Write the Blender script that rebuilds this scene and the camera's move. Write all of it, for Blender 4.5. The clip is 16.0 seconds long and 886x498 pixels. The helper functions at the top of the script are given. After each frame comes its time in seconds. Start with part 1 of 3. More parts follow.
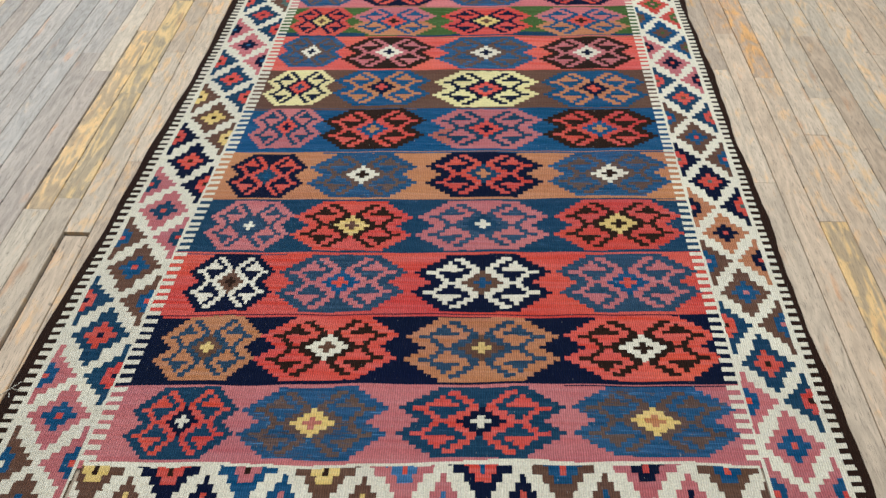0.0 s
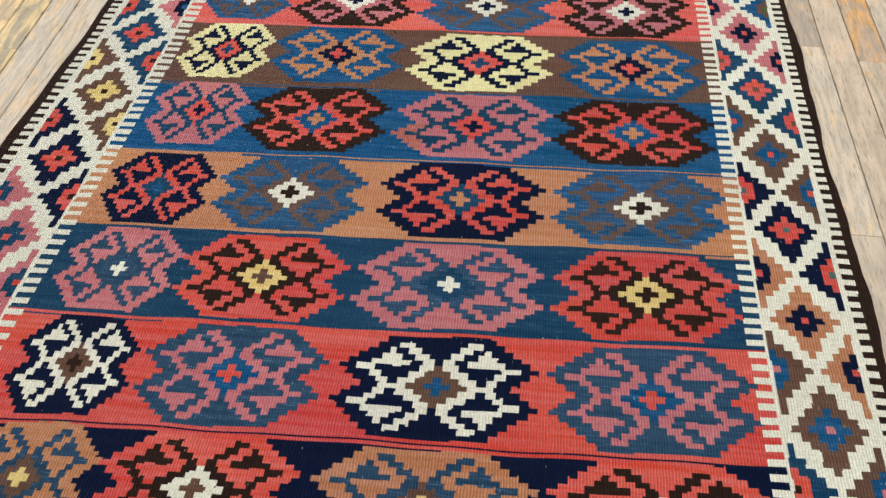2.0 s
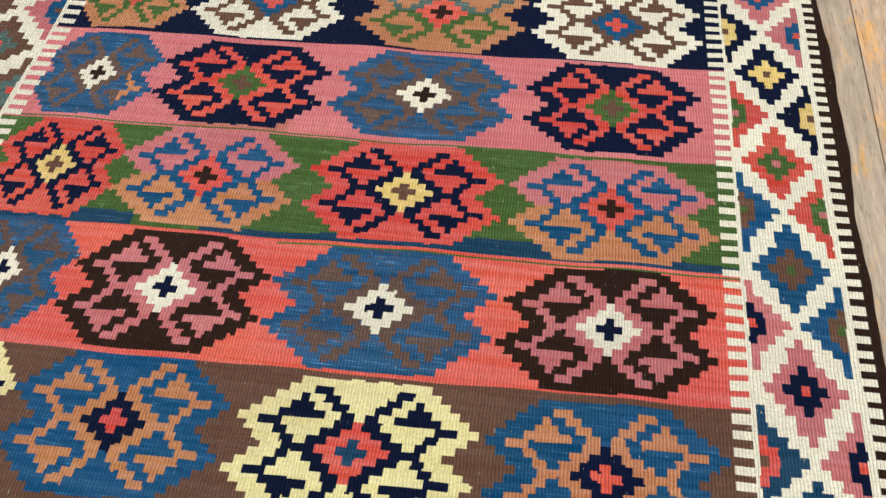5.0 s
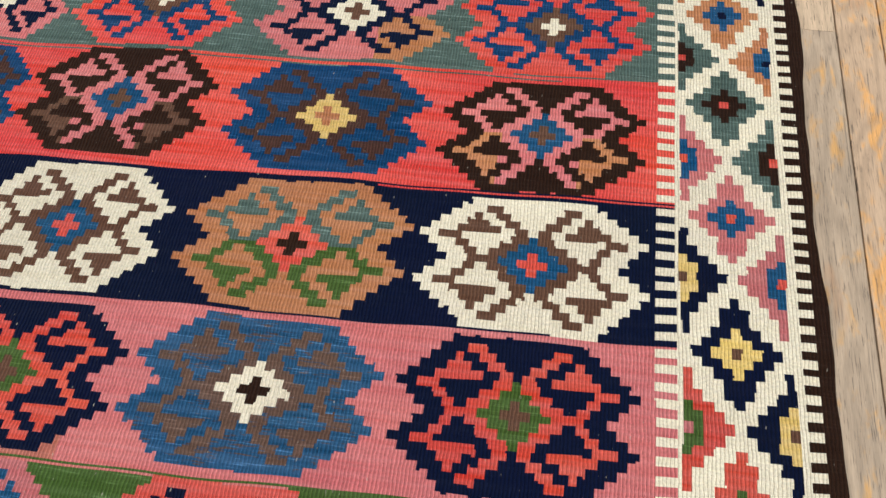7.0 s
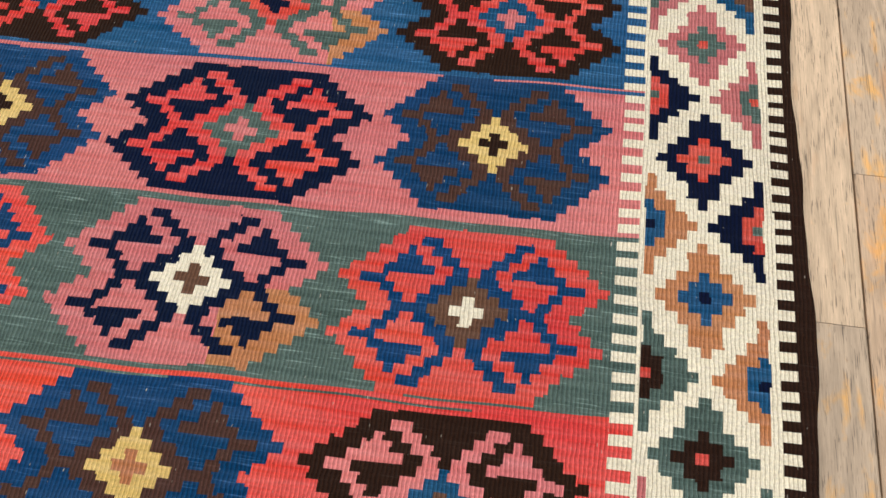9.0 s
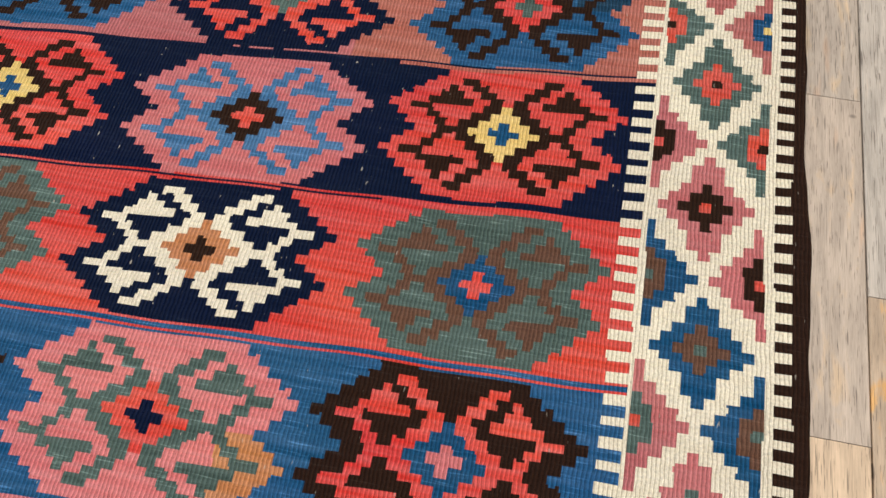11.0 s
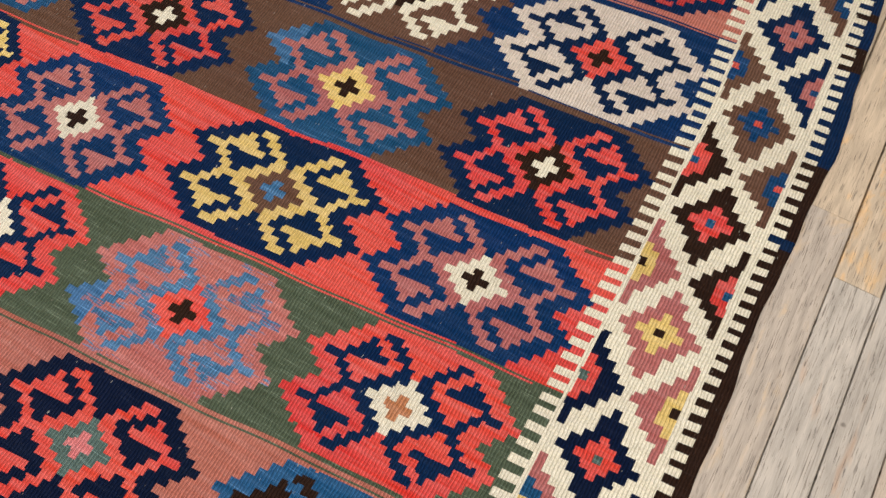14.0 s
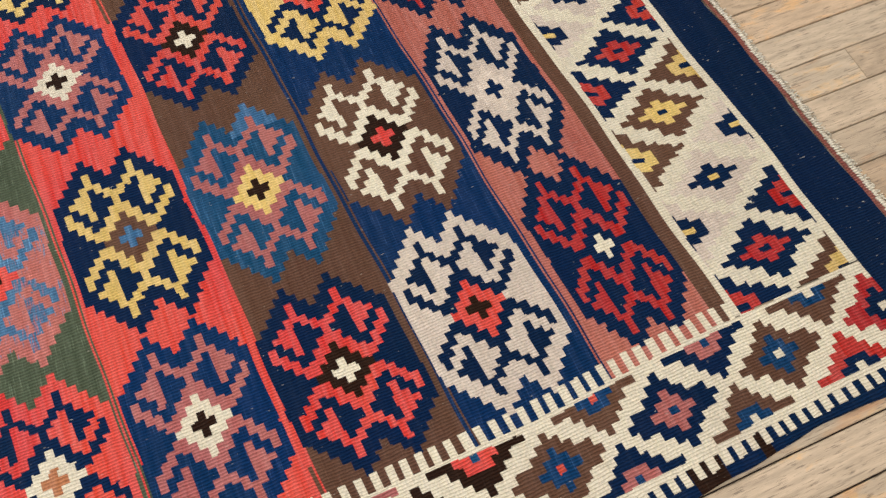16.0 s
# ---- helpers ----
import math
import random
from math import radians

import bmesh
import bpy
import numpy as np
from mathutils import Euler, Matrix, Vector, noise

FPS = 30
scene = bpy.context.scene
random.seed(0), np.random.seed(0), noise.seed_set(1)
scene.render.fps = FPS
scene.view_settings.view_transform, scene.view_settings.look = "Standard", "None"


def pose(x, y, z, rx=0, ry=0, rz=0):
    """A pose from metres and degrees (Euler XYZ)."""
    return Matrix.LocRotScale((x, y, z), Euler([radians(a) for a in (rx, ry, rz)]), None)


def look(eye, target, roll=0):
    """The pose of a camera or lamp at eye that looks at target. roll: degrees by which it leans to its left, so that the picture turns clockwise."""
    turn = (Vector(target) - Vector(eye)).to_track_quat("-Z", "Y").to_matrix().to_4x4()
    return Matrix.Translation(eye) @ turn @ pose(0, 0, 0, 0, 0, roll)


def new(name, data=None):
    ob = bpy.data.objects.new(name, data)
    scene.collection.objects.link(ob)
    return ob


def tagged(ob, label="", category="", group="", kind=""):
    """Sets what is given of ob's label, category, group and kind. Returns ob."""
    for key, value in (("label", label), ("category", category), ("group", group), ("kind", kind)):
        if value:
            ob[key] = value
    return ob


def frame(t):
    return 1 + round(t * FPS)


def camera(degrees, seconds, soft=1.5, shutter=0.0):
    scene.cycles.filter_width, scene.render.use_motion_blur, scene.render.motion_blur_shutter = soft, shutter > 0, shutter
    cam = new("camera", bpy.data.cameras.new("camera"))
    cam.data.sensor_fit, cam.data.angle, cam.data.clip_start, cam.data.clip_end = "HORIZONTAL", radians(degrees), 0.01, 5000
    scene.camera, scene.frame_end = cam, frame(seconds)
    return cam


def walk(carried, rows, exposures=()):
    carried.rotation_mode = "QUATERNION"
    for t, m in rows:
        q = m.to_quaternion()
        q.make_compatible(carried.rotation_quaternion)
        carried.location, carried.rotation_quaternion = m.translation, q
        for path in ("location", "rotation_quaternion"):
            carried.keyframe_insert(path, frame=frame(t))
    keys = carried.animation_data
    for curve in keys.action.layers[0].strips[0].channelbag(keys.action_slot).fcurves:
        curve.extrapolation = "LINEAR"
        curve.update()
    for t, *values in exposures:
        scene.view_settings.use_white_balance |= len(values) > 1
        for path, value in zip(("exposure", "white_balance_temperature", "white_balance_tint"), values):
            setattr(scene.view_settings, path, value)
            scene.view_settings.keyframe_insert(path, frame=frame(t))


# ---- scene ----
cam = camera(60.4, 16.0)
PATH = [
    (0, (-0.042, -0.625, 1.214), (-0.108, 0.786, -0.202), -0.6),
    (0.5, (-0.032, -0.49, 1.144), (-0.119, 0.87, -0.32), -0.6),
    (1, (0.008, -0.322, 1.087), (-0.104, 0.989, -0.419), -0.6),
    (1.5, (0.048, -0.17, 1.054), (-0.083, 1.091, -0.493), -0.7),
    (2, (0.064, -0.035, 1.004), (-0.078, 1.185, -0.574), -0.7),
    (2.5, (0.08, 0.117, 0.939), (-0.069, 1.304, -0.664), -0.7),
    (3, (0.093, 0.277, 0.939), (-0.058, 1.431, -0.687), -0.7),
    (3.5, (0.108, 0.445, 0.921), (-0.045, 1.57, -0.725), -0.8),
    (4, (0.144, 0.642, 0.911), (-0.005, 1.734, -0.757), -0.6),
    (4.5, (0.151, 0.812, 0.906), (0.004, 1.87, -0.785), -0.4),
    (5, (0.148, 0.983, 0.912), (0.004, 2.014, -0.796), -0.4),
    (5.2, (0.156, 1.053, 0.914), (0.016, 2.065, -0.805), -0.3),
    (7.3, (0.286, 1.678, 0.815), (0.12, 2.577, -0.964), -2.9),
    (7.5, (0.294, 1.733, 0.795), (0.127, 2.627, -0.986), -3.0),
    (8, (0.306, 1.859, 0.753), (0.144, 2.735, -1.038), -2.7),
    (8.5, (0.315, 1.999, 0.734), (0.17, 2.841, -1.075), -1.9),
    (9, (0.331, 2.141, 0.74), (0.184, 2.964, -1.077), -2.0),
    (9.5, (0.331, 2.279, 0.735), (0.179, 3.097, -1.084), -1.9),
    (10, (0.334, 2.427, 0.735), (0.172, 3.25, -1.081), -2.0),
    (10.2, (0.334, 2.487, 0.732), (0.17, 3.309, -1.084), -1.9),
    (12.3, (0.355, 2.987, 0.792), (0.117, 3.738, -1.047), -2.5),
    (12.5, (0.353, 3.042, 0.798), (0.105, 3.787, -1.042), -2.6),
    (13, (0.383, 3.186, 0.838), (0.1, 3.912, -1.005), -2.3),
    (13.5, (0.42, 3.324, 0.895), (0.092, 4.027, -0.949), -1.6),
    (14, (0.453, 3.434, 0.923), (0.053, 4.107, -0.918), -1.1),
    (14.5, (0.466, 3.557, 0.933), (-0.015, 4.168, -0.909), -0.9),
    (15, (0.487, 3.704, 0.958), (-0.085, 4.249, -0.88), -0.3),
    (15.5, (0.539, 3.822, 0.978), (-0.129, 4.278, -0.851), 0.5),
    (16, (0.607, 3.947, 1.004), (-0.13, 4.297, -0.822), 2.3),
]
walk(cam, [(t, look(eye, target, roll)) for t, eye, target, roll in PATH],
     [(0, 0.03, 5750, 4), (4, 0.2, 6000, 5), (8, 0.03, 6400, 8), (16, 0.14, 6600, 10)])

# ---- light ----
world = bpy.data.worlds.new("world")
world.use_nodes = True
scene.world = world
sky = world.node_tree.nodes.new("ShaderNodeTexSky")
sky.sky_type, sky.sun_disc, sky.sun_elevation, sky.sun_rotation = "NISHITA", False, radians(38), radians(200)
world.node_tree.links.new(sky.outputs[0], world.node_tree.nodes["Background"].inputs[0])
world.node_tree.nodes["Background"].inputs[1].default_value = 0.06


def area(name, m, sx, sy, watts, colour):
    data = bpy.data.lights.new(name, "AREA")
    data.shape, data.size, data.size_y, data.energy, data.color = "RECTANGLE", sx, sy, watts, colour
    ob = new(name, data)
    ob.matrix_world = m
    return ob


# added lamps without a known source, in the west wall and ceiling openings
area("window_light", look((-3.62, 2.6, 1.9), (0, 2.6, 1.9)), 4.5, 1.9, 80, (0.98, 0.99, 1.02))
area("skylight", look((0.3, 2.0, 3.42), (0.3, 2.0001, 0)), 3.0, 6.0, 167, (1.0, 0.985, 0.98))


# ---- materials ----
class Nodes:
    """Short hand for building a node tree."""

    def __init__(self, tree):
        self.tree = tree

    def add(self, kind, **inputs):
        n = self.tree.nodes.new(kind)
        for k, v in inputs.items():
            self.put(n, k.replace("_", " "), v)
        return n

    def put(self, n, key, v):
        sock = n.inputs[int(key)] if key.isdigit() else n.inputs[key]
        if isinstance(v, bpy.types.NodeSocket):
            self.tree.links.new(v, sock)
        else:
            sock.default_value = v

    def math(self, op, a, b=0.0, clamp=False):
        n = self.tree.nodes.new("ShaderNodeMath")
        n.operation, n.use_clamp = op, clamp
        self.put(n, "0", a)
        self.put(n, "1", b)
        return n.outputs[0]

    def span(self, v, a, b, c=0.0, d=1.0):
        n = self.tree.nodes.new("ShaderNodeMapRange")
        self.put(n, "Value", v)
        for key, x in (("From Min", a), ("From Max", b), ("To Min", c), ("To Max", d)):
            self.put(n, key, x)
        return n.outputs[0]

    def stretch(self, vec, sx, sy, sz, shift=None):
        n = self.tree.nodes.new("ShaderNodeVectorMath")
        n.operation = "MULTIPLY"
        self.put(n, "0", vec)
        self.put(n, "1", (sx, sy, sz))
        out = n.outputs[0]
        if shift is not None:
            a = self.tree.nodes.new("ShaderNodeVectorMath")
            a.operation = "ADD"
            self.put(a, "0", out)
            self.put(a, "1", shift)
            out = a.outputs[0]
        return out

    def noise(self, vec, scale=1.0, detail=2.0, rough=0.5, distort=0.0):
        return self.add("ShaderNodeTexNoise", Vector=vec, Scale=scale, Detail=detail, Roughness=rough, Distortion=distort).outputs[0]

    def mix(self, f, a, b, mode="MIX"):
        n = self.tree.nodes.new("ShaderNodeMix")
        n.data_type, n.blend_type = "RGBA", mode
        self.put(n, "0", f)
        self.put(n, "6", a)
        self.put(n, "7", b)
        return n.outputs[2]


def linear(r, g, b, k=1.0):
    return tuple(k * (c / 255) ** 2.2 for c in (r, g, b)) + (1.0,)


def weave_group():
    """Weft-faced flat weave: ribs along the warp, streaky dye along the weft, single pale threads."""
    g = bpy.data.node_groups.new("weave", "ShaderNodeTree")
    g.interface.new_socket("Color", in_out="INPUT", socket_type="NodeSocketColor")
    g.interface.new_socket("Streak", in_out="INPUT", socket_type="NodeSocketFloat")
    g.interface.new_socket("Fleck", in_out="INPUT", socket_type="NodeSocketFloat")
    g.interface.new_socket("Strand", in_out="INPUT", socket_type="NodeSocketColor")
    g.interface.new_socket("Share", in_out="INPUT", socket_type="NodeSocketFloat")
    g.interface.new_socket("Rib", in_out="INPUT", socket_type="NodeSocketFloat")
    g.interface.new_socket("Color", in_out="OUTPUT", socket_type="NodeSocketColor")
    g.interface.new_socket("Normal", in_out="OUTPUT", socket_type="NodeSocketVector")
    n = Nodes(g)
    src = n.add("NodeGroupInput")
    out = n.add("NodeGroupOutput")
    pos = n.add("ShaderNodeNewGeometry").outputs["Position"]
    rnd = n.add("ShaderNodeObjectInfo").outputs["Random"]
    # a gentle bend of the threads
    bend = n.noise(pos, 9.0, 1.0)
    sep = n.add("ShaderNodeSeparateXYZ", Vector=pos)
    x = n.math("ADD", n.math("ADD", sep.outputs[0], n.math("MULTIPLY", bend, 0.007)), n.math("MULTIPLY", n.noise(pos, 70.0, 2.0), 0.0032))
    y = sep.outputs[1]
    vec = n.add("ShaderNodeCombineXYZ", X=x, Y=y, Z=n.math("MULTIPLY", rnd, 7.0)).outputs[0]
    # dye streaks along the weft, coarse and fine
    coarse = n.noise(n.stretch(vec, 5.0, 120.0, 1.0), 1.0, 3.0, 0.6)
    fine = n.noise(n.stretch(vec, 45.0, 620.0, 1.0), 1.0, 2.0, 0.6)
    patch = n.noise(n.stretch(vec, 4.0, 7.0, 1.0), 1.0, 2.0)
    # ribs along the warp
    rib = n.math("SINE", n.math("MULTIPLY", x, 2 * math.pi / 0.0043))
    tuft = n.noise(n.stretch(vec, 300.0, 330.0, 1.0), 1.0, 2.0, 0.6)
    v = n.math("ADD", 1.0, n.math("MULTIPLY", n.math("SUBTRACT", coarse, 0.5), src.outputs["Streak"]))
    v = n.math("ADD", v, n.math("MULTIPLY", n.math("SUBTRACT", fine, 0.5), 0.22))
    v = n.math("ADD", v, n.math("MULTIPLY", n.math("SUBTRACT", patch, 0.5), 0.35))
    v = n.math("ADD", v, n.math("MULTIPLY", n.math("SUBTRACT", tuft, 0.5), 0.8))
    # light on rib crests and shade in the grooves, put into the colour
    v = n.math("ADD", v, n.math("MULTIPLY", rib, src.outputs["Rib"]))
    v = n.math("MULTIPLY", v, n.span(rnd, 0, 1, 0.94, 1.08))
    # strands of a second dye spun in
    ply = n.noise(n.stretch(vec, 55.0, 430.0, 1.0, (7.0, 3.0, 0.0)), 1.0, 2.0, 0.6)
    ply = n.math("ADD", ply, n.math("MULTIPLY", n.math("SUBTRACT", n.noise(n.stretch(vec, 14.0, 30.0, 1.0), 1.0, 1.0), 0.5), 0.5))
    cut = n.math("SUBTRACT", 0.72, n.math("MULTIPLY", src.outputs["Share"], 0.4))
    wool = n.mix(n.math("MULTIPLY", n.math("SUBTRACT", ply, cut), 12.0, clamp=True), src.outputs["Color"], src.outputs["Strand"])
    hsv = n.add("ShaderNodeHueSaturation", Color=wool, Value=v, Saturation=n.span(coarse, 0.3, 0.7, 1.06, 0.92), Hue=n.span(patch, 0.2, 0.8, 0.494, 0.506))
    slub = n.noise(n.stretch(vec, 26.0, 560.0, 1.0, (2.0, 9.0, 0.0)), 1.0, 2.0, 0.5)
    pale = n.math("MULTIPLY", n.span(slub, 0.60, 0.72), n.math("MULTIPLY", n.math("SUBTRACT", src.outputs["Streak"], 0.35), 0.45, clamp=True), clamp=True)
    faded = n.mix(1.0, n.mix(1.0, hsv.outputs[0], (2.2, 2.2, 2.2, 1), "MULTIPLY"), (0.05, 0.055, 0.055, 1), "ADD")
    dyed = n.mix(n.math("MULTIPLY", pale, 2.2, clamp=True), hsv.outputs[0], faded)
    # single pale warp threads that show through
    thr = n.noise(n.stretch(vec, 330.0, 90.0, 1.0, (3.0, 5.0, 0.0)), 1.0, 1.0)
    spot = n.math("MULTIPLY", n.span(thr, 0.765, 0.79), src.outputs["Fleck"], clamp=True)
    col = n.mix(spot, dyed, (0.55, 0.5, 0.42, 1))
    h = n.math("ADD", n.math("MULTIPLY", n.math("MULTIPLY", rib, 0.62), n.span(tuft, 0.3, 0.7, 0.5, 1.0)), n.math("ADD", n.math("MULTIPLY", fine, 0.35), n.math("MULTIPLY", tuft, 0.75)))
    bump = n.add("ShaderNodeBump", Strength=1.0, Distance=0.0025, Height=h)
    g.links.new(col, out.inputs["Color"])
    g.links.new(bump.outputs[0], out.inputs["Normal"])
    return g


WEAVE = weave_group()


def yarn(name, rgb, streak=0.5, fleck=0.5, strand=None, share=0.0, rib=0.24):
    m = bpy.data.materials.new(name)
    m.use_nodes = True
    n = Nodes(m.node_tree)
    p = m.node_tree.nodes["Principled BSDF"]
    g = m.node_tree.nodes.new("ShaderNodeGroup")
    g.node_tree = WEAVE
    n.put(g, "Color", linear(*rgb))
    n.put(g, "Streak", streak)
    n.put(g, "Fleck", fleck)
    n.put(g, "Strand", linear(*(strand or rgb)))
    n.put(g, "Share", share)
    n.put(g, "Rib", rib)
    n.put(p, "Base Color", g.outputs[0])
    n.put(p, "Normal", g.outputs[1])
    n.put(p, "Roughness", 0.88)
    n.put(p, "Specular IOR Level", 0.12)
    n.put(p, "Sheen Weight", 0.0)
    return m


YARNS = {
    "n": yarn("navy_wool", (9, 22, 48), 0.36, 0.7), "b": yarn("blue_wool", (32, 78, 114), 1.0, 0.6), "l": yarn("light_blue_wool", (70, 112, 152), 1.0, 0.4),
    "t": yarn("teal_wool", (32, 64, 88), 0.8, 0.6), "g": yarn("green_wool", (72, 95, 48), 0.9, 0.5), "e": yarn("grey_green_wool", (82, 100, 94), 1.2, 0.7),
    "r": yarn("red_wool", (205, 81, 70), 0.14, 0.35), "s": yarn("salmon_red_wool", (212, 95, 82), 0.16, 0.35), "p": yarn("pink_wool", (190, 110, 110), 0.25, 0.5),
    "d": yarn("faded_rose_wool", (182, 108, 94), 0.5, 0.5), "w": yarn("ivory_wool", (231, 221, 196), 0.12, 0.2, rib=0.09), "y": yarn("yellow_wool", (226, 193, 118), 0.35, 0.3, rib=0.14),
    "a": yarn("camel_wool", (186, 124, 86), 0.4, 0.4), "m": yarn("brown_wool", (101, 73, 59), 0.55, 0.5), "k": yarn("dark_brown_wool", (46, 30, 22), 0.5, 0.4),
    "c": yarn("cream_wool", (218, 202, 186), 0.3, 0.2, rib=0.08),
    "B": yarn("blue_wool_with_brown_strands", (44, 82, 116), 1.3, 0.6, (88, 74, 72), 0.27), "M": yarn("brown_wool_with_blue_strands", (100, 78, 68), 0.8, 0.5, (50, 78, 104), 0.2),
    "P": yarn("pink_wool_with_blue_strands", (188, 110, 103), 0.6, 0.5, (104, 136, 168), 0.3), "L": yarn("light_blue_wool_with_pink_strands", (78, 120, 158), 1.2, 0.5, (178, 116, 122), 0.3),
    "Y": yarn("pale_yellow_wool", (224, 209, 148), 0.25, 0.3, rib=0.1), "o": yarn("rose_wool", (206, 116, 116), 0.3, 0.5), "R": yarn("bright_red_wool", (216, 79, 72), 0.2, 0.35),
    "T": yarn("grey_blue_wool", (48, 71, 92), 1.1, 0.6), "U": yarn("dark_blue_wool", (15, 50, 90), 0.8, 0.6), "O": yarn("dusty_rose_wool", (178, 106, 102), 0.4, 0.5), "h": yarn("dark_umber_wool", (76, 53, 46), 0.5, 0.5), "D": yarn("mid_blue_wool", (42, 88, 128), 1.1, 0.6), "N": yarn("ink_blue_wool", (9, 25, 50), 0.5, 0.7),
    "u": yarn("deep_blue_wool", (23, 63, 102), 1.0, 0.6), "v": yarn("indigo_wool", (10, 38, 70), 0.36, 0.7), "q": yarn("madder_wool", (186, 60, 56), 0.35, 0.4), "z": yarn("olive_grey_wool", (80, 90, 72), 1.1, 0.7), "x": yarn("rust_brown_wool", (142, 88, 78), 0.5, 0.4),
}
YKEYS = list(YARNS)


def wood(name, grey, gold, share, figure=0.045):
    """Worn strip flooring: grey weathered grain with old finish left in patches."""
    m = bpy.data.materials.new(name)
    m.use_nodes = True
    n = Nodes(m.node_tree)
    p = m.node_tree.nodes["Principled BSDF"]
    pos = n.add("ShaderNodeNewGeometry").outputs["Position"]
    rnd = n.add("ShaderNodeObjectInfo").outputs["Random"]
    isl = n.add("ShaderNodeNewGeometry").outputs["Random Per Island"]
    seed = n.math("ADD", n.math("MULTIPLY", rnd, 61.0), n.math("MULTIPLY", isl, 37.0))
    shift = n.add("ShaderNodeCombineXYZ", X=seed, Y=n.math("MULTIPLY", seed, 1.7), Z=seed).outputs[0]
    base = n.stretch(pos, 1, 1, 1, shift)
    # cathedral figure: stretched rings
    warp = n.noise(n.stretch(base, 13.0, 2.4, 1.0), 1.0, 2.0, 0.5)
    ring = n.math("SINE", n.math("ADD", n.math("MULTIPLY", warp, 60.0), n.math("MULTIPLY", n.noise(n.stretch(base, 60, 3, 1), 1.0, 2.0), 5.0)))
    pore = n.noise(n.stretch(base, 900.0, 44.0, 1.0), 1.0, 4.0, 0.7)
    streak = n.noise(n.stretch(base, 120.0, 3.2, 1.0), 1.0, 4.0, 0.65)
    blot = n.noise(n.stretch(base, 30.0, 13.0, 1.0), 1.0, 5.0, 0.68, 0.5)
    stain = n.noise(n.stretch(base, 5.0, 2.2, 1.0, (9.0, 2.0, 0.0)), 1.0, 3.0)
    v = n.math("ADD", 1.0, n.math("MULTIPLY", n.math("SUBTRACT", pore, 0.5), 0.85))
    v = n.math("ADD", v, n.math("MULTIPLY", n.math("SUBTRACT", streak, 0.5), 0.55))
    v = n.math("ADD", v, n.math("MULTIPLY", ring, 0.09))
    v = n.math("ADD", v, n.math("MULTIPLY", n.math("SUBTRACT", stain, 0.5), 0.4))
    v = n.math("MULTIPLY", v, n.span(n.math("FRACT", n.math("MULTIPLY", seed, 3.7)), 0, 1, 0.85, 1.09))
    keep = n.math("ADD", blot, n.math("MULTIPLY", n.math("SUBTRACT", n.math("FRACT", n.math("MULTIPLY", seed, 1.37)), 0.5), 0.16))
    keep = n.math("ADD", keep, n.math("MULTIPLY", ring, figure))
    mask = n.span(keep, share, share + 0.13)
    two = n.mix(n.math("MULTIPLY", mask, 0.8), linear(*grey), linear(*gold))
    warm = n.mix(n.span(n.math("FRACT", n.math("MULTIPLY", seed, 5.3)), 0, 1, 0.0, 0.7), two, n.mix(1.0, two, (1.0, 0.84, 0.72, 1), "MULTIPLY"))
    # dark open pores and small dents
    crack = n.noise(n.stretch(base, 820.0, 34.0, 1.0, (1.0, 7.0, 0.0)), 1.0, 2.0, 0.55)
    dark = n.span(crack, 0.615, 0.655, 0.0, 0.72)
    check = n.span(n.noise(n.stretch(base, 420.0, 9.0, 1.0, (6.0, 2.0, 0.0)), 1.0, 2.0, 0.5), 0.63, 0.68, 0.0, 0.6)
    dark = n.math("MAXIMUM", dark, n.math("MULTIPLY", check, n.span(streak, 0.38, 0.6)))
    rust = n.span(n.noise(n.stretch(base, 26.0, 5.0, 1.0, (3.0, 8.0, 0.0)), 1.0, 3.0, 0.6), 0.62, 0.74, 0.0, 0.55)
    dent = n.span(n.noise(n.stretch(base, 34.0, 26.0, 1.0, (4.0, 1.0, 0.0)), 1.0, 1.0), 0.775, 0.80, 0.0, 0.6)
    hsv = n.add("ShaderNodeHueSaturation", Color=n.mix(rust, warm, linear(196, 138, 88)), Value=v)
    col = n.mix(n.math("MAXIMUM", dark, dent), hsv.outputs[0], (0.09, 0.07, 0.055, 1))
    n.put(p, "Base Color", col)
    n.put(p, "Roughness", n.span(mask, 0, 1, 0.62, 0.42))
    n.put(p, "Specular IOR Level", 0.35)
    h = n.math("SUBTRACT", n.math("MULTIPLY", pore, 0.6), n.math("MULTIPLY", dark, 0.8))
    n.put(p, "Normal", n.add("ShaderNodeBump", Strength=0.45, Distance=0.001, Height=h).outputs[0])
    return m


WOOD = wood("weathered_oak", (190, 175, 153), (208, 174, 128), 0.57)
SILVER = wood("silvered_oak", (174, 166, 155), (186, 168, 142), 0.62)
AMBER = wood("amber_oak", (180, 163, 142), (210, 162, 94), 0.52)
GOLD = wood("golden_oak", (182, 165, 134), (224, 192, 132), 0.46, 0.10)


def plain(name, rgb, rough=0.8):
    m = bpy.data.materials.new(name)
    m.use_nodes = True
    n = Nodes(m.node_tree)
    p = m.node_tree.nodes["Principled BSDF"]
    pos = n.add("ShaderNodeNewGeometry").outputs["Position"]
    t = n.noise(n.stretch(pos, 1, 1, 1), 3.0, 4.0)
    hsv = n.add("ShaderNodeHueSaturation", Color=linear(*rgb), Value=n.span(t, 0.2, 0.8, 0.9, 1.1))
    n.put(p, "Base Color", hsv.outputs[0])
    n.put(p, "Roughness", rough)
    return m


WALL = plain("wall_paint", (225, 220, 210))
DARK = plain("subfloor_dirt", (46, 36, 28), 0.95)
FRINGE = yarn("fringe_cotton", (236, 228, 208), 0.2, 0.0)


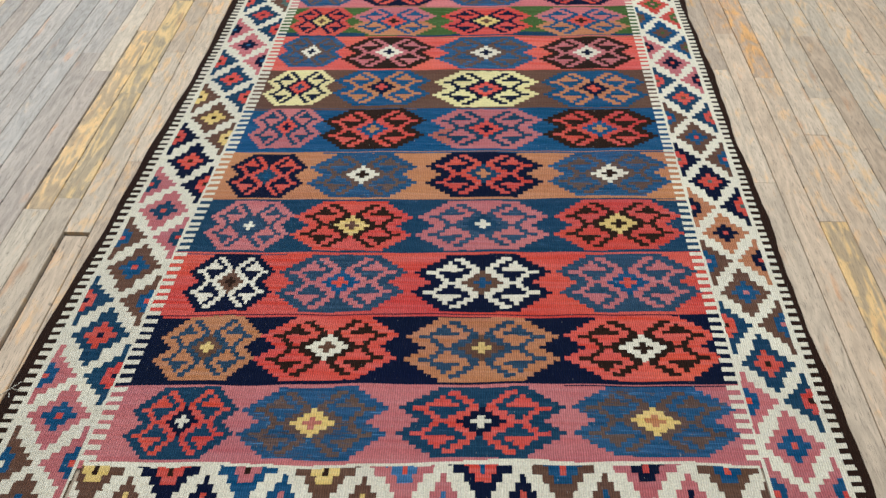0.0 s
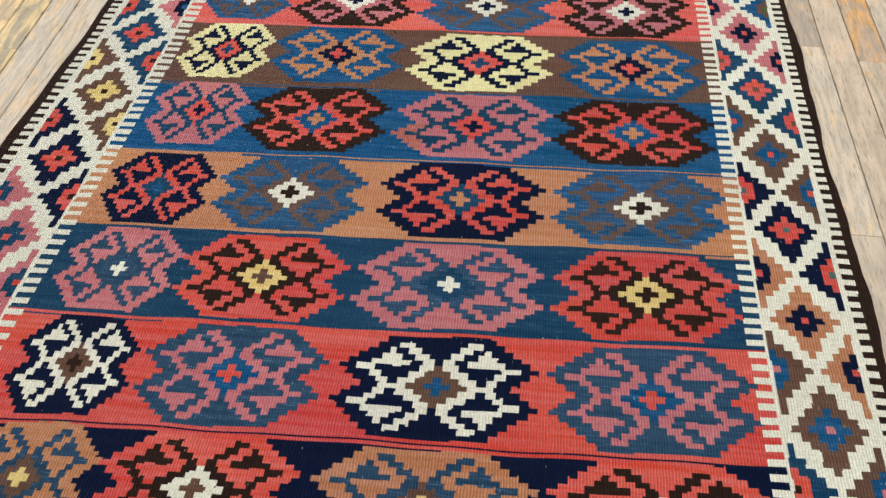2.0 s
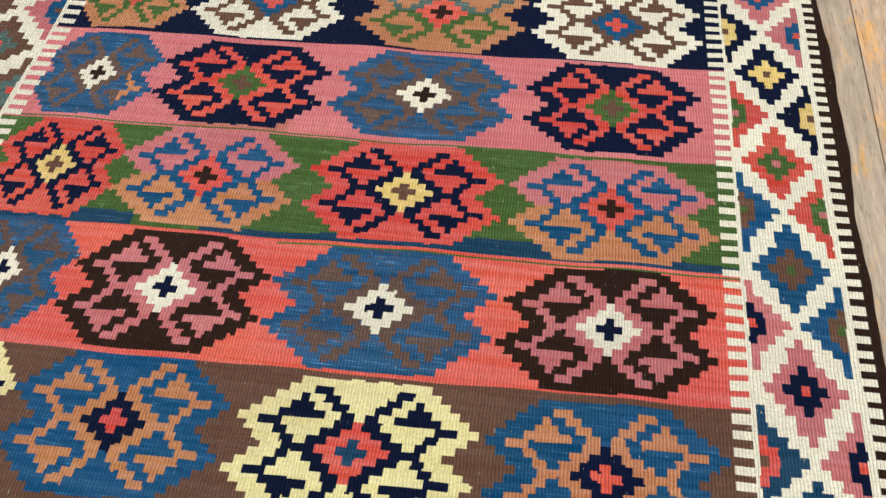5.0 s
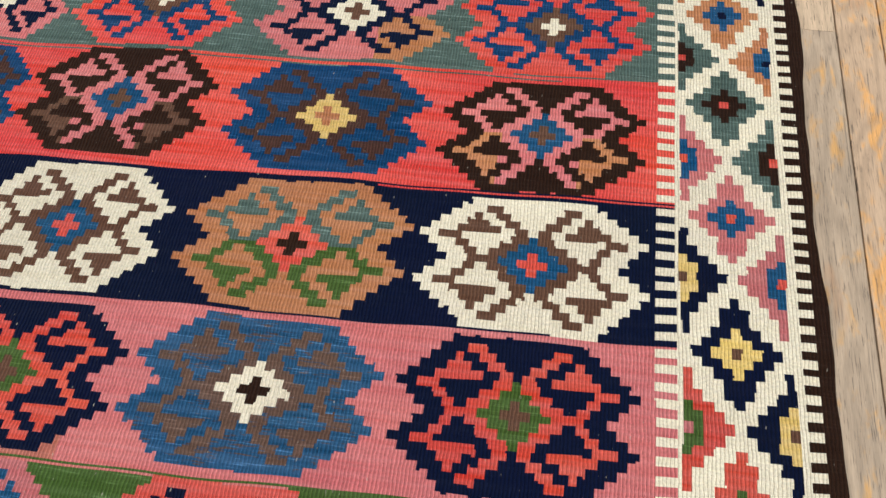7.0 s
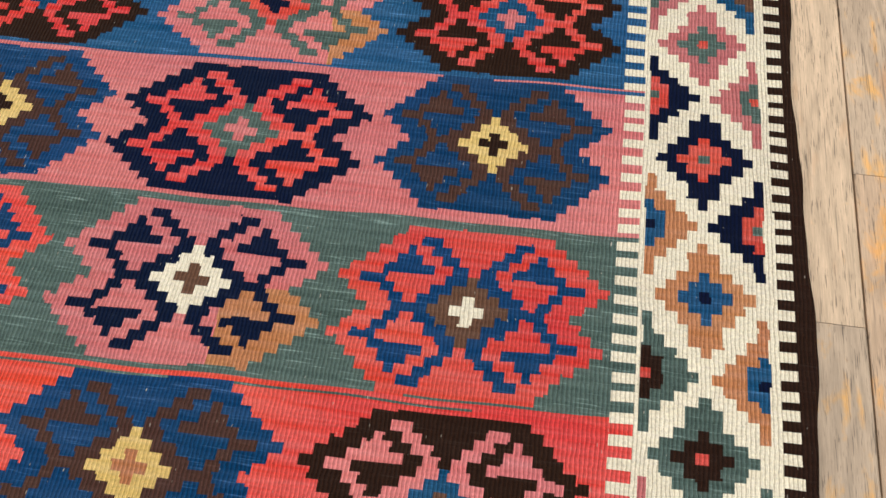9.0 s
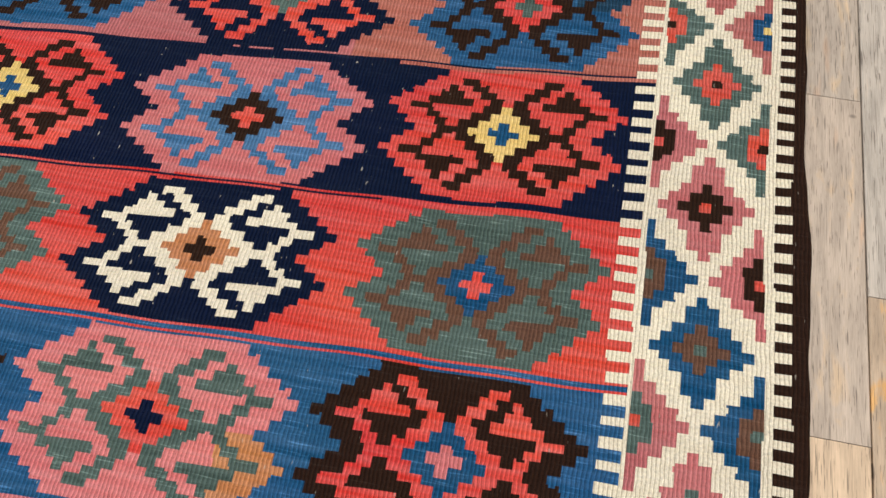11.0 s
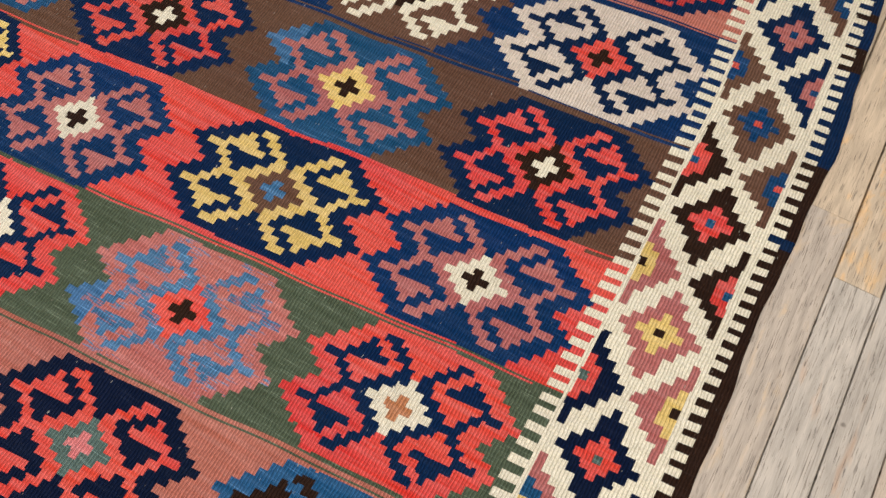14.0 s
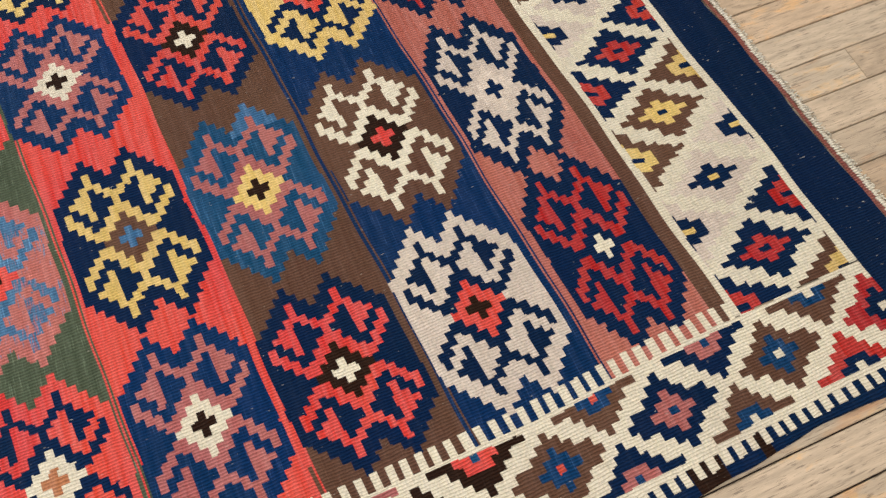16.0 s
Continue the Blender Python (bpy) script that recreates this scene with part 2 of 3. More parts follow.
# ---- helpers for parts ----
def part(name, mesh, parent, label="", kind=""):
    ob = new(name, mesh)
    ob.parent = parent
    return tagged(ob, label=label, kind=kind)


def mesh_of(name, verts, faces, mats, index=None, smooth=False):
    me = bpy.data.meshes.new(name)
    me.from_pydata(verts, [], faces)
    for m in mats:
        me.materials.append(m)
    if index is not None:
        me.polygons.foreach_set("material_index", index)
    if smooth:
        me.polygons.foreach_set("use_smooth", [True] * len(me.polygons))
    me.update()
    return me


def box_mesh(name, x0, x1, y0, y1, z0, z1, mat):
    v = [(x, y, z) for z in (z0, z1) for y in (y0, y1) for x in (x0, x1)]
    f = [(0, 2, 3, 1), (4, 5, 7, 6), (0, 1, 5, 4), (2, 6, 7, 3), (0, 4, 6, 2), (1, 3, 7, 5)]
    return mesh_of(name, v, f, [mat])


# ---- the room: plain walls and ceiling, added out of view ----
FLOOR_Z = -0.004
X0, X1, Y0, Y1, H = -3.6, 4.0, -3.2, 7.6, 3.4


def pierced(name, boxes):
    """One wall or ceiling with an opening, out of slabs that butt."""
    verts, faces = [], []
    for x0, x1, y0, y1, z0, z1 in boxes:
        n = len(verts)
        verts += [(x, y, z) for z in (z0, z1) for y in (y0, y1) for x in (x0, x1)]
        faces += [tuple(n + q for q in f) for f in ((0, 2, 3, 1), (4, 5, 7, 6), (0, 1, 5, 4), (2, 6, 7, 3), (0, 4, 6, 2), (1, 3, 7, 5))]
    return mesh_of(name, verts, faces, [WALL])


T = .15
# openings in wall_west and ceiling are invented, to seat the two added lamps
SLABS = {
    "wall_east": [(X1, X1 + T, Y0, Y1, -.05, H)],
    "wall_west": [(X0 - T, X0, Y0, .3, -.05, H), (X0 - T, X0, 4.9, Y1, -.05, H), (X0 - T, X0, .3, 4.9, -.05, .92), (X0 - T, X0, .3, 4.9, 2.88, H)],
    "wall_south": [(X0 - T, X1 + T, Y0 - T, Y0, -.05, H)],
    "wall_north": [(X0 - T, X1 + T, Y1, Y1 + T, -.05, H)],
    "ceiling": [(X0 - T, -1.25, Y0 - T, Y1 + T, H, H + T), (1.85, X1 + T, Y0 - T, Y1 + T, H, H + T), (-1.25, 1.85, Y0 - T, -1.05, H, H + T), (-1.25, 1.85, 5.05, Y1 + T, H, H + T)],
}
for name, boxes in SLABS.items():
    tagged(new(name, pierced(name, boxes)), label="plain pale painted " + name.split("_")[0], category=name.split("_")[0], kind="structure")
floor = tagged(new("floor", box_mesh("floor", X0 - .15, X1 + .15, Y0 - .15, Y1 + .15, -.06, FLOOR_Z - .012, DARK)),
               label="worn grey strip wood floor with golden patches", category="floor", kind="structure")

# ---- the rug's plan ----
BAND_Y = [.142, .303, .490, .664, .853, 1.038, 1.236, 1.430, 1.624, 1.813, 2.014, 2.206, 2.404, 2.601, 2.788, 2.972, 3.143, 3.342, 3.536, 3.734, 3.930, 4.137, 4.338]
V_NEAR, V_FAR = .057, 4.440
EDGES = [V_NEAR] + [(a + b) / 2 for a, b in zip(BAND_Y, BAND_Y[1:])] + [V_FAR]


def slope(v):
    return np.interp(v, [0, 2.75, 3.2, 3.6, 4.5], [.036, .032, .084, .093, .077])


def centre_x(v):
    return np.interp(v, [0, 1, 2, 2.7, 3.15, 3.9, 4.15, 4.4, 4.47, 4.7], [-.012, -.006, .006, .014, .005, .005, -.012, -.03, -.004, 0])


def ripple(u, v):
    return .0007 * np.sin(7 * v + 5 * u) + .0006 * np.sin(13 * v - 9 * u + 1) + .0005 * np.sin(31 * u + 3 * v) + .0009 * np.sin(24 * v + 4 * u) * np.sin(6 * u + 2 * v) + .0008 * np.sin(19 * u - 9 * v + 2)


def place(u, v):
    """From the rug's own plan to the room."""
    fade = np.clip((np.abs(u + .1) - .2) / .4, 0, 1)
    wave = .0010 * np.sin(5 * u + 9 * v) + .0011 * np.sin(17 * u + 21 * v + 1) + .0007 * np.sin(43 * u - 33 * v)
    return centre_x(v) * (1 - fade) + u, v + slope(v) * u + wave, ripple(u, v)


def right_mid(v):
    return np.interp(v, [0, .6, 1.2, 2, 2.6, 3.1, 3.5, 4.1, 4.3, 4.48, 4.7], [.550, .547, .551, .549, .546, .541, .544, .546, .534, .526, .520])


def left_mid(v):
    return np.interp(v, [0, .5, 1.07, 1.45, 2, 4.7], [-.800, -.780, -.748, -.734, -.722, -.70])


def right_edge(v):
    return right_mid(v) + .108 + .0035 * np.sin(11 * v) + .0018 * np.sin(29 * v + 1) + .0006 * np.sin(83 * v)


def left_edge(v):
    return left_mid(v) - .122 + .003 * np.sin(9 * v + 2) + .0012 * np.sin(31 * v)


def wobble(u, v):
    """Small unevenness of hand weaving, in metres."""
    return (.0014 * np.sin(23 * v + 11 * u) + .0006 * np.sin(61 * u + 17 * v) + .0004 * np.sin(140 * v + 31 * u),
            .0014 * np.sin(19 * u + 7 * v) + .0006 * np.sin(53 * u - 29 * v) + .0003 * np.sin(170 * u))


# one quarter of the hooked medallion, counted in steps out from its middle: row by row the outer edge, then the runs of hook yarn
QUARTER = [
    (8.5, (0, 6.5)), (9.5, (0, 4.5), (5.7, 6.9)), (10.5, (0, 3.4), (6.5, 7.8)), (11.5, (0, 2.2), (7.3, 9.5)), (10.5, (.5, 1.8), (3.3, 7.8)),
    (9.5, (1.25, 2.85), (4.5, 6.8)), (8.5, (2.2, 3.8), (5.25, 6.05)), (7.5, (3.1, 4.9)), (6.5,),
]


def medallion(x, y):
    """Which yarn a spot of the hooked medallion takes: 0 ground, 1 fill, 2 hooks, 3 heart, 4 cross."""
    fx, fy = np.abs(x), np.abs(y)
    row = np.rint(fy).astype(int)
    kind = np.zeros(x.shape, int)
    for r, (edge, *runs) in enumerate(QUARTER):
        here = row == r
        kind[here & (fx < edge)] = 1
        for x0, x1 in runs:
            kind[here & (fx >= x0) & (fx < x1)] = 2
        if r < 4:
            kind[here & (fx < 3.45 - r)] = 3
        if r < 2:
            kind[here & (fx < 1.45 - .95 * r)] = 4
    return kind


# ground, then four medallions: fill, hooks, heart, cross (two letters: upper and lower half)
BANDS = [
    "p  t r n w  B M y d  t r n w  B M y a", "n  a T m y  r k w m  a T m y  r k w k", "r  n w m k  T p b r  n w m b  T p b r",
    "t  p T T w  r k y m  p T t w  r k y k", "a  n r t b  B M w k  n r t a  B M w k", "b  p t r n  k r b a  p t r n  k r b a",
    "m  Y n r t  b a n r  Y n r t  b a n r", "s  B M w n  k p w n  B M w n  k p w n", "g  r n y m  pa b r k  r n y m  pa b r k",
    "o  B M w k  n r g m  B M w k  n r g m", "n  a g r b  w m b r  a eg r k  w m b r", "R  u h y a  k o b m  u h y a  k o b m",
    "e  o N w m  R u m w  o N w m  R u m w", "o  N R e o  u h y k  N R e o  u h y k", "D  o e R N  k R b o  o e R N  k R b o",
    "R  N w a k  e m b R  N w a k  e m b R", "N  o l k R  R k y b  o l k R  R k y b", "d  N R e o  D k R e  N R e o  D k R e",
    "z  P L R k  R v w a  P L R k  R v w a", "R  v y m l  U O w k  v y m l  U O w k", "m  b O y k  v R k w  b O y k  v R k w",
    "U  m w k R  y v R k  m w k R  c v R k", "d  v c c v  v q v w  v c c v  v q v w",
]
COLS = [(-.539, .0085), (-.300, .0118), (0.0, .0129), (.303, .0125)]
SIDE_R = "pbr trk mbp anr nre mbr trm pnr bmg rgp nym pbr ekr abn nre per bme pkr erk Oby NRe Oyk kRb mur vOu muw qvw pbr".split()
SIDE_L = "pbr trn mbr ptr nrk myk trk pnb trn mer pbm nyk rgp bmw pnr krb mye nrp pbk trw mbr npe rbk pyn tmr nrb mbw".split()
NEAR = {-5: "myk", -4: "nrk", -3: "bpk", -2: "myk", -1: "plr", 0: "nrb", 1: "mbr", 2: "pnr", 3: "mbr", -6: "plk", 4: "nrb"}
FAR = ["vqv", "myv", "cvy"]

# places where another yarn was taken up: band, column: kind, side, half, letter, least distance from the middle
CHANGES = {(12, 2): (1, 1, -1, "a", 3.0), (11, 3): (2, 0, -1, "a", 4.4), (11, 1): (2, 0, -1, "m", 4.4), (14, 2): (1, 1, -1, "a", 6.0), (18, 2): (1, -1, -1, "l", 8.0),
           (20, 2): (1, -1, 1, "l", 7.5), (20, 1): (1, -1, 0, "v", 9.0), (5, 2): (1, -1, -1, "d", 7.0), (17, 3): (1, 1, 1, "t", 5.0), (9, 0): (2, 1, -1, "a", 6.0)}

# where a medallion sits off its column and band, in millimetres: across and along
NUDGE = {(19, 1): (-4, -11), (19, 2): (2, -1), (19, 3): (2, -6), (20, 1): (-4, -9), (20, 2): (3, -9), (20, 3): (3, -8), (21, 2): (2, -7), (21, 3): (-8, -11), (22, 2): (2, -4),
         (22, 3): (-17, 1), (18, 1): (-6, -5), (18, 2): (-1, -6), (18, 3): (1, -4), (17, 2): (-3, -5), (17, 3): (2, -3), (16, 2): (3, -8), (16, 3): (5, -1), (15, 3): (5, -4),
         (14, 2): (2, -4), (14, 3): (6, 0), (13, 2): (3, -1), (13, 3): (8, 4), (12, 3): (4, -4), (11, 1): (-2, 5), (11, 3): (1, -5), (10, 3): (4, -3),
         (8, 0): (13, 3), (7, 0): (13, 11), (6, 0): (9, 11), (8, 1): (4, 1), (7, 1): (6, 3), (6, 1): (6, 7), (6, 2): (3, 2), (5, 1): (4, 5), (5, 2): (2, 3), (5, 3): (-1, 3), (5, 0): (8, 9)}

DU, DV = .00215, .0027
us = np.arange(-.925, .662, DU) + DU / 2
vs = np.arange(-.135, 4.651, DV) + DV / 2
U, V = np.meshgrid(us, vs)
PART = np.full(U.shape, -1, int)
COL = np.zeros(U.shape, int)


def y_index(c):
    return YKEYS.index(c)


def paint(mask, ident, letter):
    PART[mask], COL[mask] = ident, y_index(letter)


du, dv = wobble(U, V)
UW, VW = U + du, V + dv
uL, uR = left_mid(V) + .106, right_mid(V) - .092

# field bands and medallions
for b, text in enumerate(BANDS):
    words = text.split()
    v0, v1 = EDGES[b], EDGES[b + 1]
    band = (V >= (v0 if b else v0 - .012)) & (V < v1) & (U > uL - .03) & (U < uR + .03)
    paint(band, b, words[0])
    if b + 1 < len(BANDS):
        stripe = band & (V > v1 - .0075) & (V < v1 - .0035) & (np.sin(2.3 * U + b * 1.9) > (-.6 if b > 13 else .35))
        paint(stripe, b, BANDS[b + 1].split()[0])
    if b == 8:
        paint(band & (V < v0 + .02 + .008 * np.sin(9 * U)) & (np.abs(U + .33) > .05), b, "t")
    if b == 17:
        paint(band & (V < v0 + .085 + .02 * np.sin(7 * U)) & (U < .1), b, "p")
    if b == 9:
        paint(band & (V < v0 + .05) & (U > -.36) & (U < -.2), b, "d")
    if b == 22:
        paint(band & (V > v1 - .026), b, "m")
    for c, (uc, cell) in enumerate(COLS):
        fill, hook, heart, cross = words[1 + 4 * c:5 + 4 * c]
        wide = float(np.interp(BAND_Y[b], [.1, .7, 1.4, 2, 2.6, 3, 3.5, 3.9, 4.3], [1.04, 1.016, 1.008, .99, .977, .982, 1.0, 1.02, 1.045]))
        uc, cell = uc * wide + random.uniform(-.002, .002), cell * wide
        mid = (v0 + v1) / 2 + random.uniform(-.002, .002)
        if b == 22:
            mid -= .010
        across, along = NUDGE.get((b, c), (0, 0))
        uc, mid = uc + across / 1000, mid + along / 1000
        cellv = (v1 - v0 - (.014 if b < 22 else .036)) / 17
        lean = random.uniform(-.05, .05)
        su = (UW - uc - lean * (V - mid)) / (cell * random.uniform(.97, 1.03))
        sv = (VW - mid) / cellv
        kind = np.where((U > uL - .005) & (U < uR + .004), medallion(su, sv), 0)
        for q, letters in enumerate((fill, hook, heart, cross), 1):
            sel = kind == q
            ident = (100, 300, 500, 500)[q - 1] + 4 * b + c
            paint(sel & (sv >= 0), ident, letters[0])
            paint(sel & (sv < 0), ident, letters[-1])
            if (b, c) in CHANGES and CHANGES[b, c][0] == q:
                _, sx, sy, letter, least = CHANGES[b, c]
                paint(sel & (su * sx >= 0) & (sv * sy >= 0) & (np.abs(su) > least), ident, letter)


def lattice(mask, across, index, half, clip, scheme, base):
    """A chain of stepped diamonds with half diamonds at both sides, on ivory."""
    paint(mask, base, "w")
    step = half / 5.6
    a = np.rint(across / step) * step
    k = np.rint(index).astype(int)
    f = np.rint((index - k) * 14.5) / 14.5
    n = np.abs(a) / half + np.abs(f) / .5
    full = n <= 1.0001
    m = np.floor(index).astype(int)
    g = np.rint((index - m - .5) * 14.5) / 14.5
    n2 = (half - np.abs(a)) / half * .9 + np.abs(g) / .5
    low = a < 0
    inside = mask & (np.abs(across) < clip)
    for kk in range(int(k[mask].min()) - 1, int(k[mask].max()) + 2):
        s = scheme(kk)
        sets = [(inside & full & (k == kk), n, base + 10 + kk, np.maximum(np.abs(a) / step, np.abs(f) / .06)),
                (inside & ~full & low & (m == kk), n2, base + 100 + kk, np.maximum((half - np.abs(a)) / step, np.abs(g) / .06)),
                (inside & ~full & ~low & (m == kk - 1), n2, base + 200 + kk, np.maximum((half - np.abs(a)) / step, np.abs(g) / .06))]
        for sel, norm, ident, heart in sets:
            paint(sel & (norm < (.75 if norm is n else .80)), ident, s[0])
            paint(sel & (norm < .41), ident, s[1])
            paint(sel & (heart < .8), ident, s[2])


def pick(seq, shift=0):
    return lambda k: seq[(k + shift) % len(seq)]


# side borders, with their combs of ivory teeth
RIGHT_K = ([-2, -1, 0, 7, 11, 12, 16, 18, 20, 22, 25, 27], [-.27, -.08, .112, 1.383, 2.115, 2.292, 2.956, 3.286, 3.630, 3.978, 4.506, 4.855])
kr = np.interp(V + slope(V) * .545, RIGHT_K[1], RIGHT_K[0])
kl = (V + slope(V) * -.76 - .126) / .1895
TOOTH = .0209
comb = ((V + .0010 * np.sin(40 * V)) / TOOTH) % 1 < .52
for mid, sgn, idx, seq, base, wide in ((right_mid(V), 1, kr, SIDE_R, 10000, 1.0), (left_mid(V), -1, kl, SIDE_L, 20000, 1.12)):
    a = (U - mid) * sgn / wide
    inner = (a > -.093) & (a <= -.069) & comb & (V > V_NEAR) & (V < V_FAR - .002)
    paint(inner, base, "w")
    paint((a > .073) & (a < .0915) & comb, base, "w")
    body = (a > -.069) & (a <= .0735)
    lattice(body, (UW - mid) / wide, idx + .012 * np.sin(30 * V), .0655, .0632, pick(seq), base)

# near end border
near_line = V_NEAR + .0035 * np.sin(9 * U + 1) + .002 * np.sin(23 * U)
near = (V < near_line) & (U > uL - .02) & (U < uR + .02)
paint(near, 30000, "w")
lattice(near & (V < near_line - .006), VW - (V_NEAR - .006 - .088), (UW - .005) / .138 - .5, .088, .088, lambda k: NEAR.get(k + 0, "myk"), 30000)

# far end border
far = (V >= V_FAR) & (U > uL - .02) & (U < uR + .022)
paint(far, 40000, "w")
lattice(far & (V > V_FAR + .008) & (V < 4.643), VW - 4.545, (UW + .011) / .132, .094, .094, pick(FAR), 40000)

rug = tagged(new("kilim_rug"), label="long flat-woven kilim rug with bands of hooked medallions", category="rug")


def woven(name, mask, parent, label=""):
    """Runs of one colour along the weft become faces of one mesh."""
    rows, cols = np.nonzero(mask)
    c = COL[rows, cols]
    new_run = np.ones(len(rows), bool)
    new_run[1:] = (rows[1:] != rows[:-1]) | (cols[1:] != cols[:-1] + 1) | (c[1:] != c[:-1]) | (cols[1:] % 4 == 0)
    start = np.nonzero(new_run)[0]
    stop = np.append(start[1:], len(rows)) - 1
    corner = np.stack([(rows[start] + dr) * 4096 + dc for dr, dc in ((0, cols[start]), (0, cols[stop] + 1), (1, cols[stop] + 1), (1, cols[start]))], 1)
    key, loops = np.unique(corner.ravel(), return_inverse=True)
    verts = np.stack(place(us[0] - DU / 2 + DU * (key % 4096), vs[0] - DV / 2 + DV * (key // 4096)), 1)
    used = sorted(set(c.tolist()))
    me = bpy.data.meshes.new(name)
    me.vertices.add(len(verts))
    me.vertices.foreach_set("co", verts.ravel())
    me.loops.add(len(loops))
    me.loops.foreach_set("vertex_index", loops.ravel())
    me.polygons.add(len(start))
    me.polygons.foreach_set("loop_start", np.arange(len(start)) * 4)
    for q in used:
        me.materials.append(YARNS[YKEYS[q]])
    me.polygons.foreach_set("material_index", np.searchsorted(used, c[start]))
    me.update(calc_edges=True)
    me.validate()
    return part(name, me, parent, label)


COLOUR = {"n": "navy", "b": "blue", "l": "light blue", "t": "teal", "g": "green", "e": "grey-green", "r": "red", "s": "salmon red", "p": "pink", "d": "faded rose",
          "w": "ivory", "y": "yellow", "a": "camel", "m": "brown", "k": "dark brown", "c": "cream", "u": "deep blue", "v": "indigo", "q": "madder red", "z": "olive grey", "B": "brown-flecked blue", "M": "blue-flecked brown", "P": "blue-flecked pink", "L": "pink-flecked light blue",
          "Y": "pale yellow", "o": "rose", "R": "bright red", "T": "grey-blue", "N": "ink blue", "h": "dark umber", "D": "mid blue", "U": "dark blue", "O": "dusty rose"}
for b, text in enumerate(BANDS):
    words = text.split()
    band = woven("band", PART == b, rug, COLOUR[words[0]] + " woven band")
    for c in range(4):
        fill, hook, heart = words[1 + 4 * c:4 + 4 * c]
        med = woven("medallion", PART == 100 + 4 * b + c, rug, COLOUR[fill[0]] + " stepped medallion with " + COLOUR[hook[0]] + " hooks")
        woven("hooked_cross", PART == 300 + 4 * b + c, med, COLOUR[hook[0]] + " hooked cross")
        woven("heart", PART == 500 + 4 * b + c, med, COLOUR[heart[0]] + " stepped heart")
for base, name, label in ((10000, "side_border", "ivory side border with toothed edges"), (20000, "side_border", "ivory side border with toothed edges"),
                          (30000, "end_border", "ivory end border with stepped diamonds"), (40000, "end_border", "ivory end border with stepped diamonds")):
    border = woven(name, PART == base, rug, label)
    here = np.unique(PART[(PART > base) & (PART < base + 1000)])
    for ident in here:
        woven("diamond" if ident < base + 60 else "half_diamond", PART == ident, border)


def edging(name, edge, inner, v0, v1, letter_at, label):
    """A narrow woven edge with a rounded rim that comes down to the floor."""
    n = int((v1 - v0) / .008)
    v = np.linspace(v0, v1, n + 1)
    e, i = edge(v), inner(v)
    s = np.sign(e - i)
    prof = [(i, -.0006), (i + (e - i) * .5, -.0005), (e - s * .003, -.0004), (e - s * .0008, -.0013), (e, -.0026), (e - s * .0006, FLOOR_Z)]
    verts, faces, idx = [], [], []
    for uu, z in prof:
        x, y, zz = place(uu, v)
        verts += np.stack((x, y, np.maximum(zz + z, FLOOR_Z) if z > FLOOR_Z else np.full_like(x, FLOOR_Z)), 1).tolist()
    letters = sorted({letter_at(q) for q in v})
    for r in range(len(prof) - 1):
        for q in range(n):
            a = r * (n + 1) + q
            f = (a, a + 1, a + n + 2, a + n + 1)
            faces.append(f if s[0] < 0 else f[::-1])
            idx.append(letters.index(letter_at(v[q])))
    return part(name, mesh_of(name, verts, faces, [YARNS[k] for k in letters], idx), rug, label)


def right_letter(v):
    return "v" if v > 4.075 and not (4.25 < v < 4.30 or 4.355 < v < 4.368) or 3.93 < v < 3.945 else "k"


V_END = 4.735
edging("selvedge", right_edge, lambda v: right_mid(v) + .071, -.2, V_END, right_letter, "dark brown selvedge turning navy")
edging("selvedge", left_edge, lambda v: left_mid(v) - .081, -.2, V_END, lambda v: "k", "dark brown selvedge")


def cross_strip(name, v0, v1, letter, label, rim=False):
    """A woven strip across an end of the rug."""
    u = np.linspace(float(left_mid(v1)) - .119, float(right_mid(v1)) + .106, 160)
    wave = .0015 * np.sin(21 * u) + .001 * np.sin(57 * u)
    rows = [(v0, 0.0), ((v0 + v1) / 2, 0.0), (v1 + wave, 0.0)]
    if rim:
        s = np.sign(v1 - v0)
        rows += [(v1 + wave + s * .0015, -.0012), (v1 + wave + s * .002, -.0026), (v1 + wave + s * .0015, FLOOR_Z)]
    verts, faces = [], []
    for vv, z in rows:
        x, y, zz = place(u, vv + 0 * u)
        verts += np.stack((x, y, np.maximum(zz + z, FLOOR_Z)), 1).tolist()
    n = len(u)
    for r in range(len(rows) - 1):
        for q in range(n - 1):
            a = r * n + q
            f = (a, a + 1, a + n + 1, a + n)
            faces.append(f if v1 > v0 else f[::-1])
    return part(name, mesh_of(name, verts, faces, [YARNS[letter]]), rug, label)


cross_strip("end_stripe", float(vs[-1]) + DV / 2, V_END, "v", "plain navy end stripe")
cross_strip("end_cord", V_END + .0015, V_END + .0095, "x", "rust-brown end cord", True)
cross_strip("end_stripe", -.134, -.21, "k", "plain dark end stripe", True)


